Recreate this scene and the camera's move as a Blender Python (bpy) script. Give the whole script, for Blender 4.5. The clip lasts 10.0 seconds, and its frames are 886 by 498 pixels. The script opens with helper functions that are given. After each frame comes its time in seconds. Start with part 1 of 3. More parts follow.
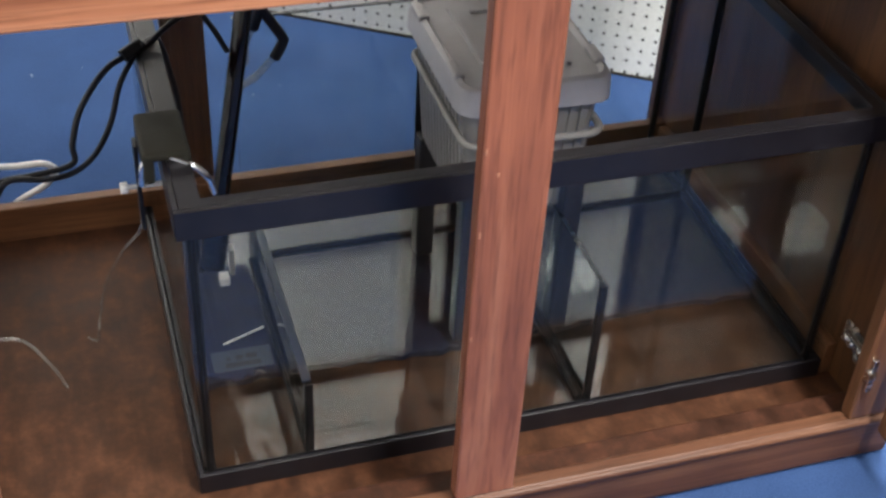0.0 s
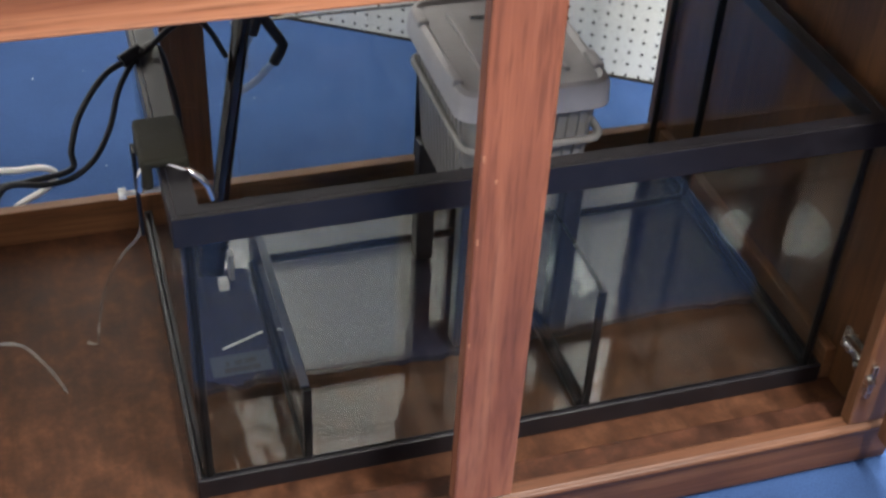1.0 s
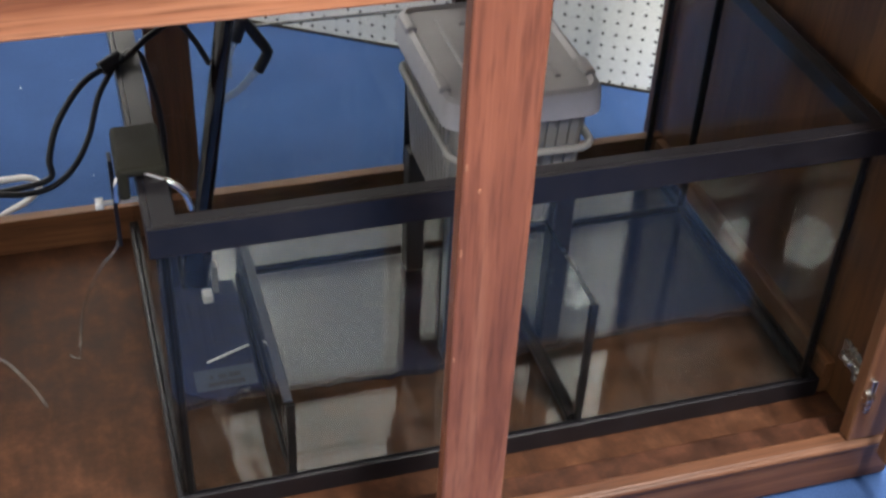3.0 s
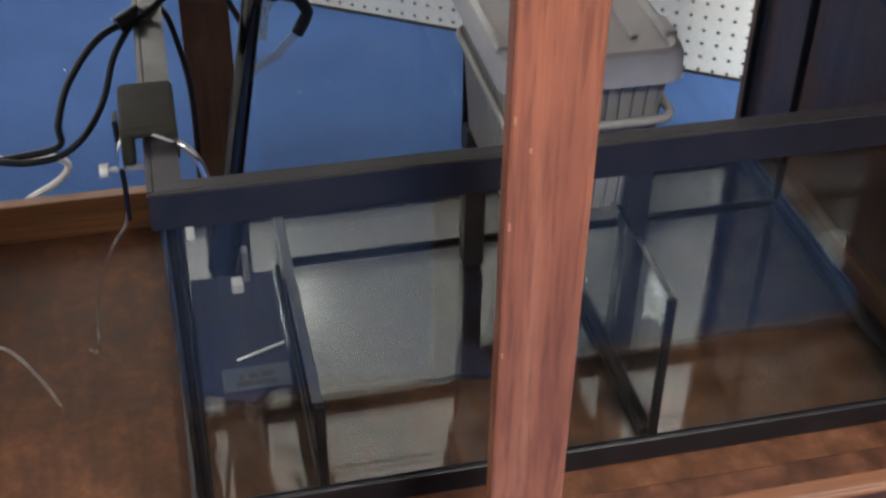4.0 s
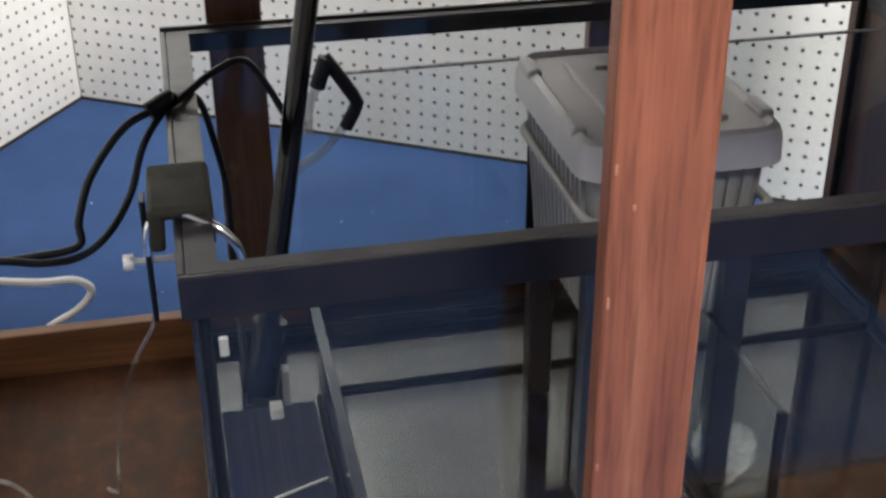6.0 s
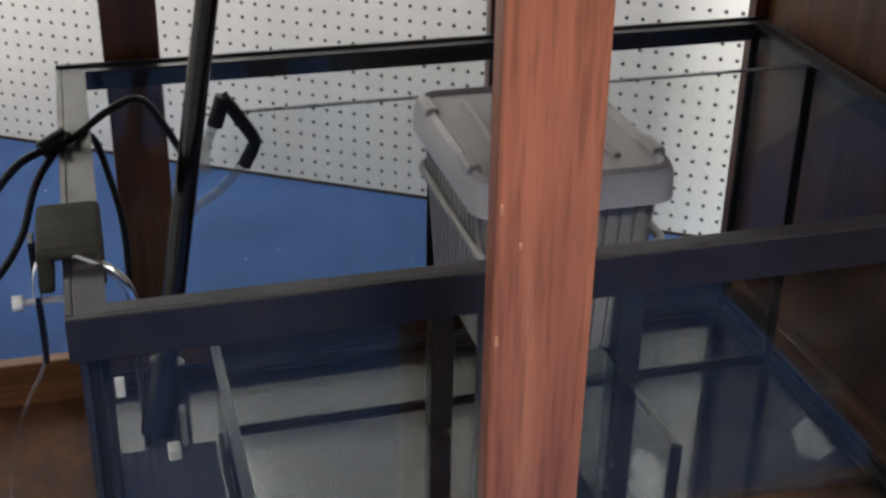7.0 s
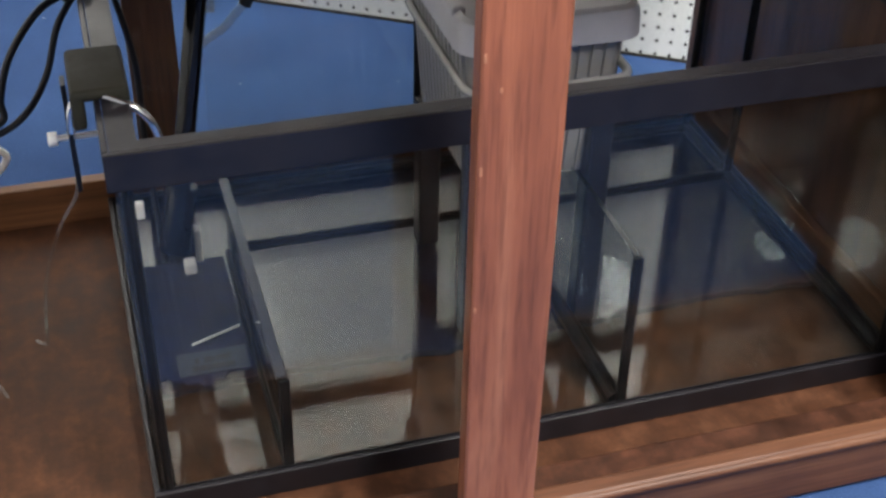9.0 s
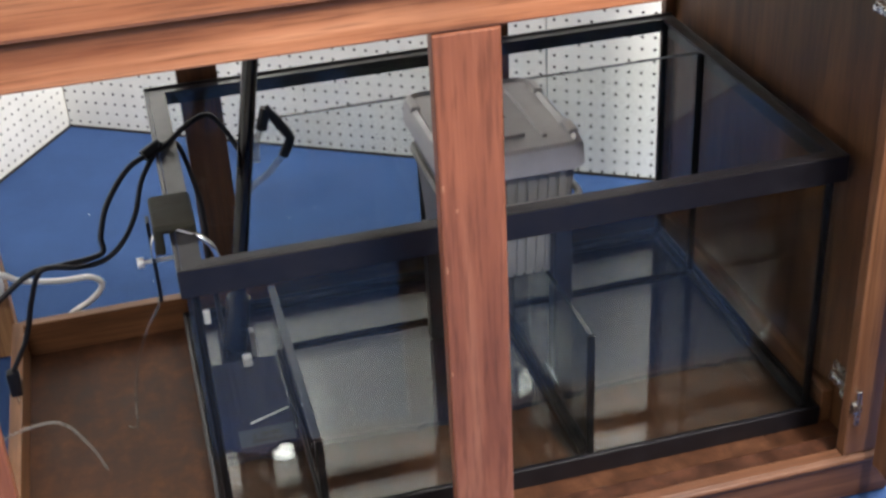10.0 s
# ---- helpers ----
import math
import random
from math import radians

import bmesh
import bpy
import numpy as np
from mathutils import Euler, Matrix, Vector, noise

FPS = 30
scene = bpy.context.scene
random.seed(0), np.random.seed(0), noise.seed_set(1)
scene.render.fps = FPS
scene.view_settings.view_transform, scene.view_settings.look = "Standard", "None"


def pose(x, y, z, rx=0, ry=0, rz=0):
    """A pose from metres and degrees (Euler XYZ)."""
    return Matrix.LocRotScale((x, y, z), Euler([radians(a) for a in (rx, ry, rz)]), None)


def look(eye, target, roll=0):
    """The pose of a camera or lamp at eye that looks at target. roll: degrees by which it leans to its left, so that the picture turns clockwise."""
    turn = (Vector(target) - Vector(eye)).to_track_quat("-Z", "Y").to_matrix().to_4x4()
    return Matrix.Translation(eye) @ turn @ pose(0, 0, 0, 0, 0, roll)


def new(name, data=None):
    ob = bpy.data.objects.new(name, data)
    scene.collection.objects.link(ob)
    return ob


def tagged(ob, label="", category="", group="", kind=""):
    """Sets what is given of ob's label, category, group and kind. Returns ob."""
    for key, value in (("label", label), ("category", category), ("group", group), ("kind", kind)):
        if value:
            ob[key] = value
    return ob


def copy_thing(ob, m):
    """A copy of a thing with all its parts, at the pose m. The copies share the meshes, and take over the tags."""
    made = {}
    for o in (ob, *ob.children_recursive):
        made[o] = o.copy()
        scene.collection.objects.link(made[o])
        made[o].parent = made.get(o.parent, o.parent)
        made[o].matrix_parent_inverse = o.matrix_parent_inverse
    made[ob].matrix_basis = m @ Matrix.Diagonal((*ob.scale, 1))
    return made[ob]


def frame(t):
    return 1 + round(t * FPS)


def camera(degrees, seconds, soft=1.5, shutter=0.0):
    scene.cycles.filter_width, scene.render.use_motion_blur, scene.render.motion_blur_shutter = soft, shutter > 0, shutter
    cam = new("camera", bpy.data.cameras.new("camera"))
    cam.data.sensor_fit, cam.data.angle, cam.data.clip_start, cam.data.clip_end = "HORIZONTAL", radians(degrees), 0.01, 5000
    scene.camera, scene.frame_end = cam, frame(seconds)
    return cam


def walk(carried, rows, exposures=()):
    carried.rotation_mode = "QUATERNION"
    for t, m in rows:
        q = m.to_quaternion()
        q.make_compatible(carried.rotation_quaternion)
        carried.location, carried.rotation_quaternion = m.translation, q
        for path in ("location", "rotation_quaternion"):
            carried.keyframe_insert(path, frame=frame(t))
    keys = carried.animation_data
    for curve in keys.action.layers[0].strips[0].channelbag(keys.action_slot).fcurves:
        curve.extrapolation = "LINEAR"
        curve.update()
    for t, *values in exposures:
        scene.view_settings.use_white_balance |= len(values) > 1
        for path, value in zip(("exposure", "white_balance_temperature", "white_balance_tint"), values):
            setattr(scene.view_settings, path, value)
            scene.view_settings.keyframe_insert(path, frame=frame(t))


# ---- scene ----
# the camera and its walk
cam = camera(37.5, 10.0, soft=2.8)
PATH = [
    (0, (-0.093, -1.173, 1.338), (0.42, 0.307, 0.095), 3.5),
    (0.5, (-0.097, -1.17, 1.336), (0.423, 0.312, 0.098), 3.7),
    (1, (-0.085, -1.17, 1.344), (0.422, 0.312, 0.1), 3.4),
    (1.5, (-0.094, -1.176, 1.334), (0.423, 0.314, 0.105), 3.4),
    (2, (-0.088, -1.179, 1.335), (0.423, 0.315, 0.108), 3.2),
    (2.5, (-0.082, -1.172, 1.34), (0.424, 0.32, 0.109), 3.2),
    (4, (0.035, -1.028, 1.154), (0.405, 0.526, -0.05), 1.0),
    (4.5, (0.048, -0.947, 1.032), (0.28, 0.701, -0.078), -2.1),
    (5, (0.031, -0.917, 0.977), (0.281, 0.775, -0.06), -2.1),
    (6.5, (0.018, -0.918, 0.98), (0.445, 0.797, 0.044), 0.5),
    (7, (0.04, -0.925, 0.984), (0.527, 0.785, 0.067), 1.1),
    (7.5, (0.049, -0.929, 0.983), (0.593, 0.759, 0.058), 1.8),
    (8, (0.041, -0.945, 0.966), (0.579, 0.699, -0.039), 1.7),
    (8.5, (0.029, -0.965, 0.975), (0.521, 0.63, -0.128), 1.5),
    (9, (-0.004, -1.033, 1.078), (0.478, 0.518, -0.089), 1.3),
    (9.5, (-0.045, -1.202, 1.192), (0.454, 0.377, 0.071), 0.1),
    (10, (-0.008, -1.424, 1.277), (0.398, 0.258, 0.274), -3.2),
]
walk(cam, [(t, look(eye, target, roll)) for t, eye, target, roll in PATH],
     [(0, 0.14), (2.5, 0.14), (4.5, 0.1), (6.5, -0.14), (7, -0.22), (7.5, -0.2), (8, -0.04), (8.5, 0.1), (9, 0.14), (9.5, 0.14), (10, 0.16)])

# ---- light of the room ----
world = bpy.data.worlds.new("world")
scene.world = world
world.use_nodes = True
world.node_tree.nodes["Background"].inputs[0].default_value = (1.0, 0.95, 0.9, 1)
world.node_tree.nodes["Background"].inputs[1].default_value = 0.05


def area_lamp(name, m, sx, sy, watts, colour):
    data = bpy.data.lights.new(name, "AREA")
    data.shape, data.size, data.size_y, data.energy, data.color = "RECTANGLE", sx, sy, watts, colour
    ob = new(name, data)
    ob.matrix_world = m
    return ob


# Assumed ceiling lights, none in view; the third is added to brighten the pegboard.
FIXTURES = [(-0.85, -1.5, 1.2, 0.28, 19), (0.90, -1.10, 0.28, 1.2, 114), (1.34, 0.28, 0.28, 1.2, 104)]
for fx, fy, wide, deep, watts in FIXTURES:
    area_lamp("ceiling_fill", pose(fx, fy, 2.255), wide, deep, watts, (1.0, 0.95, 0.90))


# ---- materials ----
def mat(name, colour, rough=0.5, metal=0.0, spec=0.5):
    m = bpy.data.materials.new(name)
    m.use_nodes = True
    b = m.node_tree.nodes["Principled BSDF"]
    b.inputs["Base Color"].default_value = (*colour, 1)
    b.inputs["Roughness"].default_value = rough
    b.inputs["Metallic"].default_value = metal
    b.inputs["Specular IOR Level"].default_value = spec
    return m


def nd(m, kind, **values):
    n = m.node_tree.nodes.new(kind)
    for key, value in values.items():
        n.inputs[key].default_value = value
    return n


def ln(m, a, b):
    m.node_tree.links.new(a, b)


def coords(m, scale, kind="Object", turn=(0, 0, 0), shift=(0, 0, 0)):
    tc, mp = nd(m, "ShaderNodeTexCoord"), nd(m, "ShaderNodeMapping")
    mp.inputs["Scale"].default_value = scale
    mp.inputs["Rotation"].default_value = turn
    mp.inputs["Location"].default_value = shift
    ln(m, tc.outputs[kind], mp.inputs["Vector"])
    return mp.outputs["Vector"]


def ramp(m, source, stops):
    r = nd(m, "ShaderNodeValToRGB")
    els = r.color_ramp.elements
    while len(els) < len(stops):
        els.new(0.5)
    for el, (at, c) in zip(els, stops):
        el.position, el.color = at, (*c, 1)
    ln(m, source, r.inputs[0])
    return r.outputs[0]


def mixed(m, kind, fac, a, b):
    x = nd(m, "ShaderNodeMix")
    x.data_type, x.blend_type = "RGBA", kind
    if isinstance(fac, float):
        x.inputs[0].default_value = fac
    else:
        ln(m, fac, x.inputs[0])
    for value, slot in ((a, 6), (b, 7)):
        if isinstance(value, tuple):
            x.inputs[slot].default_value = (*value, 1)
        else:
            ln(m, value, x.inputs[slot])
    return x.outputs[2]


def bsdf(m):
    return m.node_tree.nodes["Principled BSDF"]


def bumped(m, height, strength, distance=0.002):
    b = nd(m, "ShaderNodeBump", Strength=strength, Distance=distance)
    ln(m, height, b.inputs["Height"])
    ln(m, b.outputs[0], bsdf(m).inputs["Normal"])


def wood(name, axis, dark, mid, light, rough=0.42, fine=1.0):
    """Stained wood; the grain runs along axis (0 x, 1 y, 2 z)."""
    m = mat(name, mid, rough)
    s = [38 * fine, 38 * fine, 38 * fine]
    s[axis] = 1.6
    v = coords(m, s)
    warp = nd(m, "ShaderNodeTexNoise", Scale=1.0, Detail=5.0, Roughness=0.62, Distortion=0.6)
    ln(m, v, warp.inputs["Vector"])
    s2 = [210 * fine, 210 * fine, 210 * fine]
    s2[axis] = 7
    pores = nd(m, "ShaderNodeTexNoise", Scale=1.0, Detail=3.0, Roughness=0.7)
    ln(m, coords(m, s2), pores.inputs["Vector"])
    blot = nd(m, "ShaderNodeTexNoise", Scale=7.0, Detail=3.0)
    ln(m, coords(m, (1, 1, 1)), blot.inputs["Vector"])
    c = ramp(m, warp.outputs["Fac"], [(0.30, dark), (0.5, mid), (0.68, light)])
    p = ramp(m, pores.outputs["Fac"], [(0.36, (0.45, 0.42, 0.40)), (0.52, (1, 1, 1))])
    c = mixed(m, "MULTIPLY", 0.6, c, p)
    c = mixed(m, "MULTIPLY", 0.55, c, ramp(m, blot.outputs["Fac"], [(0.3, (0.62, 0.60, 0.60)), (0.65, (1.08, 1.05, 1.0))]))
    ln(m, c, bsdf(m).inputs["Base Color"])
    bumped(m, pores.outputs["Fac"], 0.25, 0.001)
    return m


OAK_V = wood("oak_upright", 2, (0.165, 0.054, 0.029), (0.285, 0.101, 0.054), (0.39, 0.16, 0.093), 0.36, 0.62)
OAK_H = wood("oak_across", 0, (0.22, 0.072, 0.031), (0.40, 0.162, 0.078), (0.53, 0.25, 0.135), 0.38)
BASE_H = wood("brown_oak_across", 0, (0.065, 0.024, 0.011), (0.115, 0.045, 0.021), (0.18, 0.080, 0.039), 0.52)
OAK_Y = wood("oak_depth", 1, (0.10, 0.034, 0.014), (0.20, 0.075, 0.032), (0.30, 0.13, 0.06))
RAIL_H = wood("brown_rail", 0, (0.10, 0.040, 0.016), (0.18, 0.077, 0.031), (0.26, 0.12, 0.053), 0.45)
RAIL_Y = wood("brown_rail_depth", 1, (0.11, 0.046, 0.019), (0.19, 0.085, 0.036), (0.27, 0.13, 0.06), 0.45)
ORANGE_V = wood("orange_oak", 2, (0.095, 0.036, 0.014), (0.17, 0.070, 0.028), (0.24, 0.11, 0.048), 0.45)
PLY_V = wood("dark_panel", 2, (0.060, 0.023, 0.009), (0.100, 0.042, 0.016), (0.155, 0.068, 0.026), 0.42, 0.45)
POST_V = wood("red_post", 2, (0.05, 0.018, 0.007), (0.095, 0.036, 0.014), (0.15, 0.062, 0.026), 0.4)
PINE_V = wood("light_post", 2, (0.29, 0.14, 0.056), (0.44, 0.235, 0.105), (0.54, 0.32, 0.165), 0.5)




def mottled(name, dark, mid, light):
    m = mat(name, mid, 0.6, 0, 0.25)
    v = coords(m, (1, 1, 1))
    a = nd(m, "ShaderNodeTexNoise", Scale=20.0, Detail=8.0, Roughness=0.72, Distortion=0.15)
    ln(m, v, a.inputs["Vector"])
    b = nd(m, "ShaderNodeTexNoise", Scale=1.0, Detail=4.0, Roughness=0.6)
    ln(m, coords(m, (26, 5, 5), turn=(0, 0, 0.5)), b.inputs["Vector"])
    c = ramp(m, a.outputs["Fac"], [(0.3, dark), (0.5, mid), (0.7, light)])
    c = mixed(m, "MULTIPLY", 0.7, c, ramp(m, b.outputs["Fac"], [(0.32, (0.5, 0.47, 0.45)), (0.6, (1.1, 1.05, 1.0))]))
    ln(m, c, bsdf(m).inputs["Base Color"])
    rr = ramp(m, a.outputs["Fac"], [(0.3, (0.45, 0.45, 0.45)), (0.7, (0.7, 0.7, 0.7))])
    ln(m, rr, bsdf(m).inputs["Roughness"])
    bumped(m, a.outputs["Fac"], 0.12, 0.002)
    return m


PLYFLOOR = mottled("stained_plywood", (0.030, 0.0110, 0.0050), (0.066, 0.0260, 0.0118), (0.120, 0.052, 0.025))
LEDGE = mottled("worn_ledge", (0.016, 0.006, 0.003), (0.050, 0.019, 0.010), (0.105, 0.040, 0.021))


def carpet_material():
    m = mat("blue_carpet", (0.03, 0.10, 0.42), 0.95, 0, 0.15)
    v = coords(m, (1, 1, 1))
    pile = nd(m, "ShaderNodeTexNoise", Scale=420.0, Detail=2.0)
    ln(m, v, pile.inputs["Vector"])
    patch = nd(m, "ShaderNodeTexNoise", Scale=5.0, Detail=4.0, Roughness=0.6)
    ln(m, v, patch.inputs["Vector"])
    c = ramp(m, pile.outputs["Fac"], [(0.3, (0.024, 0.055, 0.148)), (0.7, (0.048, 0.099, 0.238))])
    c = mixed(m, "MULTIPLY", 0.8, c, ramp(m, patch.outputs["Fac"], [(0.3, (0.78, 0.78, 0.80)), (0.7, (1.1, 1.1, 1.1))]))
    ln(m, c, bsdf(m).inputs["Base Color"])
    bumped(m, pile.outputs["Fac"], 0.6, 0.003)
    return m


CARPET = carpet_material()


def pegboard_material():
    """White hardboard with 5 mm holes, an inch apart; local x and z lie in the board."""
    m = mat("white_pegboard", (0.80, 0.80, 0.76), 0.45)
    v = coords(m, (1 / 0.0263, 1, 1 / 0.0263), shift=(0.185, 0, 0.14))
    fr = nd(m, "ShaderNodeVectorMath")
    fr.operation = "FRACTION"
    ln(m, v, fr.inputs[0])
    sub = nd(m, "ShaderNodeVectorMath")
    sub.operation = "MULTIPLY_ADD"
    sub.inputs[1].default_value, sub.inputs[2].default_value = (1, 0, 1), (-0.5, 0, -0.5)
    ln(m, fr.outputs[0], sub.inputs[0])
    le = nd(m, "ShaderNodeVectorMath")
    le.operation = "LENGTH"
    ln(m, sub.outputs[0], le.inputs[0])
    hole = ramp(m, le.outputs["Value"], [(0.105, (0, 0, 0)), (0.15, (1, 1, 1))])
    grime = nd(m, "ShaderNodeTexNoise", Scale=4.0, Detail=5.0, Roughness=0.65)
    ln(m, coords(m, (1, 1, 1)), grime.inputs["Vector"])
    c = ramp(m, grime.outputs["Fac"], [(0.3, (0.70, 0.70, 0.66)), (0.6, (0.84, 0.84, 0.81))])
    c = mixed(m, "MIX", hole, (0.035, 0.03, 0.03), c)
    ln(m, c, bsdf(m).inputs["Base Color"])
    bumped(m, hole, 0.5, 0.003)
    return m


PEG = pegboard_material()
WALLPAINT = mat("wall_paint", (0.72, 0.70, 0.66), 0.8)
GAP = mat("dark_gap", (0.03, 0.026, 0.02), 0.9)
CEIL = mat("ceiling_paint", (0.8, 0.79, 0.76), 0.9)


def noisy(name, colour, rough, scale, amount, metal=0.0, bump=0.0, spec=0.5):
    m = mat(name, colour, rough, metal, spec)
    n = nd(m, "ShaderNodeTexNoise", Scale=scale, Detail=5.0, Roughness=0.65)
    ln(m, coords(m, (1, 1, 1)), n.inputs["Vector"])
    lo, hi = tuple(c * (1 - amount) for c in colour), tuple(min(1, c * (1 + amount)) for c in colour)
    ln(m, ramp(m, n.outputs["Fac"], [(0.3, lo), (0.7, hi)]), bsdf(m).inputs["Base Color"])
    r = ramp(m, n.outputs["Fac"], [(0.3, (rough * 0.8,) * 3), (0.7, (min(1, rough * 1.2),) * 3)])
    ln(m, r, bsdf(m).inputs["Roughness"])
    if bump:
        bumped(m, n.outputs["Fac"], bump, 0.001)
    return m


CHIP = noisy("raw_wood", (0.40, 0.18, 0.105), 0.7, 200, 0.3)
RIM = noisy("black_frame_plastic", (0.010, 0.009, 0.012), 0.40, 30, 0.3, bump=0.05, spec=0.45)
SILICONE = noisy("black_silicone", (0.006, 0.006, 0.007), 0.5, 6, 0.2, spec=0.15)
GLASSEDGE = noisy("glass_edge", (0.020, 0.025, 0.024), 0.2, 30, 0.2)
GREYEDGE = noisy("grey_glass_edge", (0.09, 0.10, 0.10), 0.3, 30, 0.2)
GLASSEDGE_BLUE = noisy("polished_glass_edge", (0.016, 0.021, 0.036), 0.35, 30, 0.2)
BLACKPVC = noisy("black_pvc", (0.005, 0.004, 0.004), 0.09, 25, 0.3, spec=0.5)
BLACKLEG = noisy("black_leg", (0.012, 0.011, 0.013), 0.35, 25, 0.3)
RUBBER = noisy("black_rubber", (0.006, 0.006, 0.008), 0.42, 90, 0.3, spec=0.35)
GREYBIN = noisy("grey_plastic", (0.26, 0.255, 0.245), 0.42, 18, 0.10, bump=0.04)
GREYLID = noisy("grey_lid_plastic", (0.45, 0.445, 0.46), 0.36, 14, 0.10, bump=0.04)
OLIVE = noisy("olive_grey_plastic", (0.024, 0.023, 0.017), 0.65, 40, 0.2, spec=0.2, bump=0.05)
CHROME = mat("chrome", (0.75, 0.75, 0.75), 0.14, 1.0)
NICKEL = noisy("nickel", (0.62, 0.60, 0.56), 0.25, 60, 0.15, 1.0)
WHITEPL = noisy("white_plastic", (0.75, 0.75, 0.72), 0.4, 40, 0.08)
WHITECORD = noisy("white_cord", (0.80, 0.80, 0.78), 0.45, 40, 0.06)


def glass(name, tint, base=0.045, haze=0.0, body=None):
    """Clear glass: straight-through light, with a mirror that grows at grazing angles."""
    m = bpy.data.materials.new(name)
    m.use_nodes = True
    nt = m.node_tree
    nt.nodes.clear()
    out = nt.nodes.new("ShaderNodeOutputMaterial")
    tr, gl, mx = nd(m, "ShaderNodeBsdfTransparent"), nd(m, "ShaderNodeBsdfGlossy"), nd(m, "ShaderNodeMixShader")
    tr.inputs[0].default_value = (*tint, 1)
    gl.inputs["Roughness"].default_value = haze
    lw = nd(m, "ShaderNodeLayerWeight", Blend=0.5)
    pw = nd(m, "ShaderNodeMath")
    pw.operation = "POWER"
    pw.inputs[1].default_value = 5.0
    ln(m, lw.outputs["Facing"], pw.inputs[0])
    ma = nd(m, "ShaderNodeMath")
    ma.operation = "MULTIPLY_ADD"
    ma.inputs[1].default_value, ma.inputs[2].default_value = 1.0 - base, base
    ln(m, pw.outputs[0], ma.inputs[0])
    ln(m, ma.outputs[0], mx.inputs[0])
    through_it = tr.outputs[0]
    if body:
        df, mb = nd(m, "ShaderNodeBsdfDiffuse"), nd(m, "ShaderNodeMixShader")
        df.inputs[0].default_value = (*body[:3], 1)
        smear = nd(m, "ShaderNodeTexNoise", Scale=9.0, Detail=6.0, Roughness=0.7)
        ln(m, coords(m, (1, 1, 1)), smear.inputs["Vector"])
        fac = ramp(m, smear.outputs["Fac"], [(0.45, (body[3],) * 3), (0.72, (min(1.0, body[3] * 7),) * 3)])
        ln(m, fac, mb.inputs[0])
        ln(m, through_it, mb.inputs[1])
        ln(m, df.outputs[0], mb.inputs[2])
        through_it = mb.outputs[0]
    ln(m, through_it, mx.inputs[1])
    ln(m, gl.outputs[0], mx.inputs[2])
    ln(m, mx.outputs[0], out.inputs[0])
    return m


GLASS = glass("tank_glass", (0.975, 0.985, 0.98), 0.029, 0.0, (0.5, 0.5, 0.48, 0.0015))
BOTTOMGLASS = glass("bottom_glass", (0.95, 0.965, 0.955), 0.080, 0.0, (0.45, 0.43, 0.40, 0.004))
LINER = noisy("blue_liner", (0.010, 0.012, 0.034), 0.7, 14, 0.35, bump=0.1, spec=0.2)
MAT = noisy("blue_mat", (0.0065, 0.0100, 0.036), 0.55, 40, 0.5, bump=0.2, spec=0.3)
STICKER = noisy("faded_sticker", (0.035, 0.042, 0.058), 0.6, 30, 0.3)
CLEARTUBE = glass("clear_vinyl", (0.9, 0.9, 0.88), 0.07, 0.12, (0.6, 0.6, 0.57, 0.06))


# ---- building helpers ----
def box(bm, x0, x1, y0, y1, z0, z1, bevel=0.0, seg=2):
    res = bmesh.ops.create_cube(bm, size=1.0)
    vs = res["verts"]
    for v in vs:
        v.co = Vector(((x0 + x1) / 2 + v.co.x * (x1 - x0), (y0 + y1) / 2 + v.co.y * (y1 - y0), (z0 + z1) / 2 + v.co.z * (z1 - z0)))
    if bevel:
        es = list({e for v in vs for e in v.link_edges})
        bmesh.ops.bevel(bm, geom=es, offset=bevel, segments=seg, affect="EDGES", profile=0.5)
    return bm


def boxes(*rows, bevel=0.0):
    bm = bmesh.new()
    for r in rows:
        box(bm, *r, bevel=bevel)
    return bm


def rod(bm, a, b, r, n=20, r2=None):
    a, b = Vector(a), Vector(b)
    d = b - a
    m = Matrix.Translation((a + b) / 2) @ d.to_track_quat("Z", "Y").to_matrix().to_4x4()
    bmesh.ops.create_cone(bm, cap_ends=True, segments=n, radius1=r, radius2=r if r2 is None else r2, depth=d.length, matrix=m)
    return bm


def smooth_path(points, steps=10):
    """A Catmull-Rom curve through the points."""
    p = [Vector(q) for q in points]
    p = [2 * p[0] - p[1]] + p + [2 * p[-1] - p[-2]]
    out = []
    for i in range(1, len(p) - 2):
        for k in range(steps):
            t = k / steps
            a, b, c, d = p[i - 1], p[i], p[i + 1], p[i + 2]
            out.append(0.5 * (2 * b + (c - a) * t + (2 * a - 5 * b + 4 * c - d) * t * t + (3 * b - a - 3 * c + d) * t ** 3))
    out.append(p[-2])
    return out


def tube(bm, path, r, n=10, closed=False):
    rings, up = [], Vector((0.13, 0.21, 0.97))
    for i, c in enumerate(path):
        if closed:
            d = path[(i + 1) % len(path)] - path[i - 1]
        else:
            d = path[min(i + 1, len(path) - 1)] - path[max(i - 1, 0)]
        d.normalize()
        s = d.cross(up)
        s = s.normalized() if s.length > 1e-4 else Vector((1, 0, 0))
        u = s.cross(d)
        up = u
        rings.append([bm.verts.new(c + r * (math.cos(2 * math.pi * k / n) * s + math.sin(2 * math.pi * k / n) * u)) for k in range(n)])
    last = len(rings) if closed else len(rings) - 1
    for i in range(last):
        a, b = rings[i], rings[(i + 1) % len(rings)]
        for k in range(n):
            bm.faces.new((a[k], a[(k + 1) % n], b[(k + 1) % n], b[k]))
    if not closed:
        bm.faces.new(rings[0][::-1])
        bm.faces.new(rings[-1])
    return bm


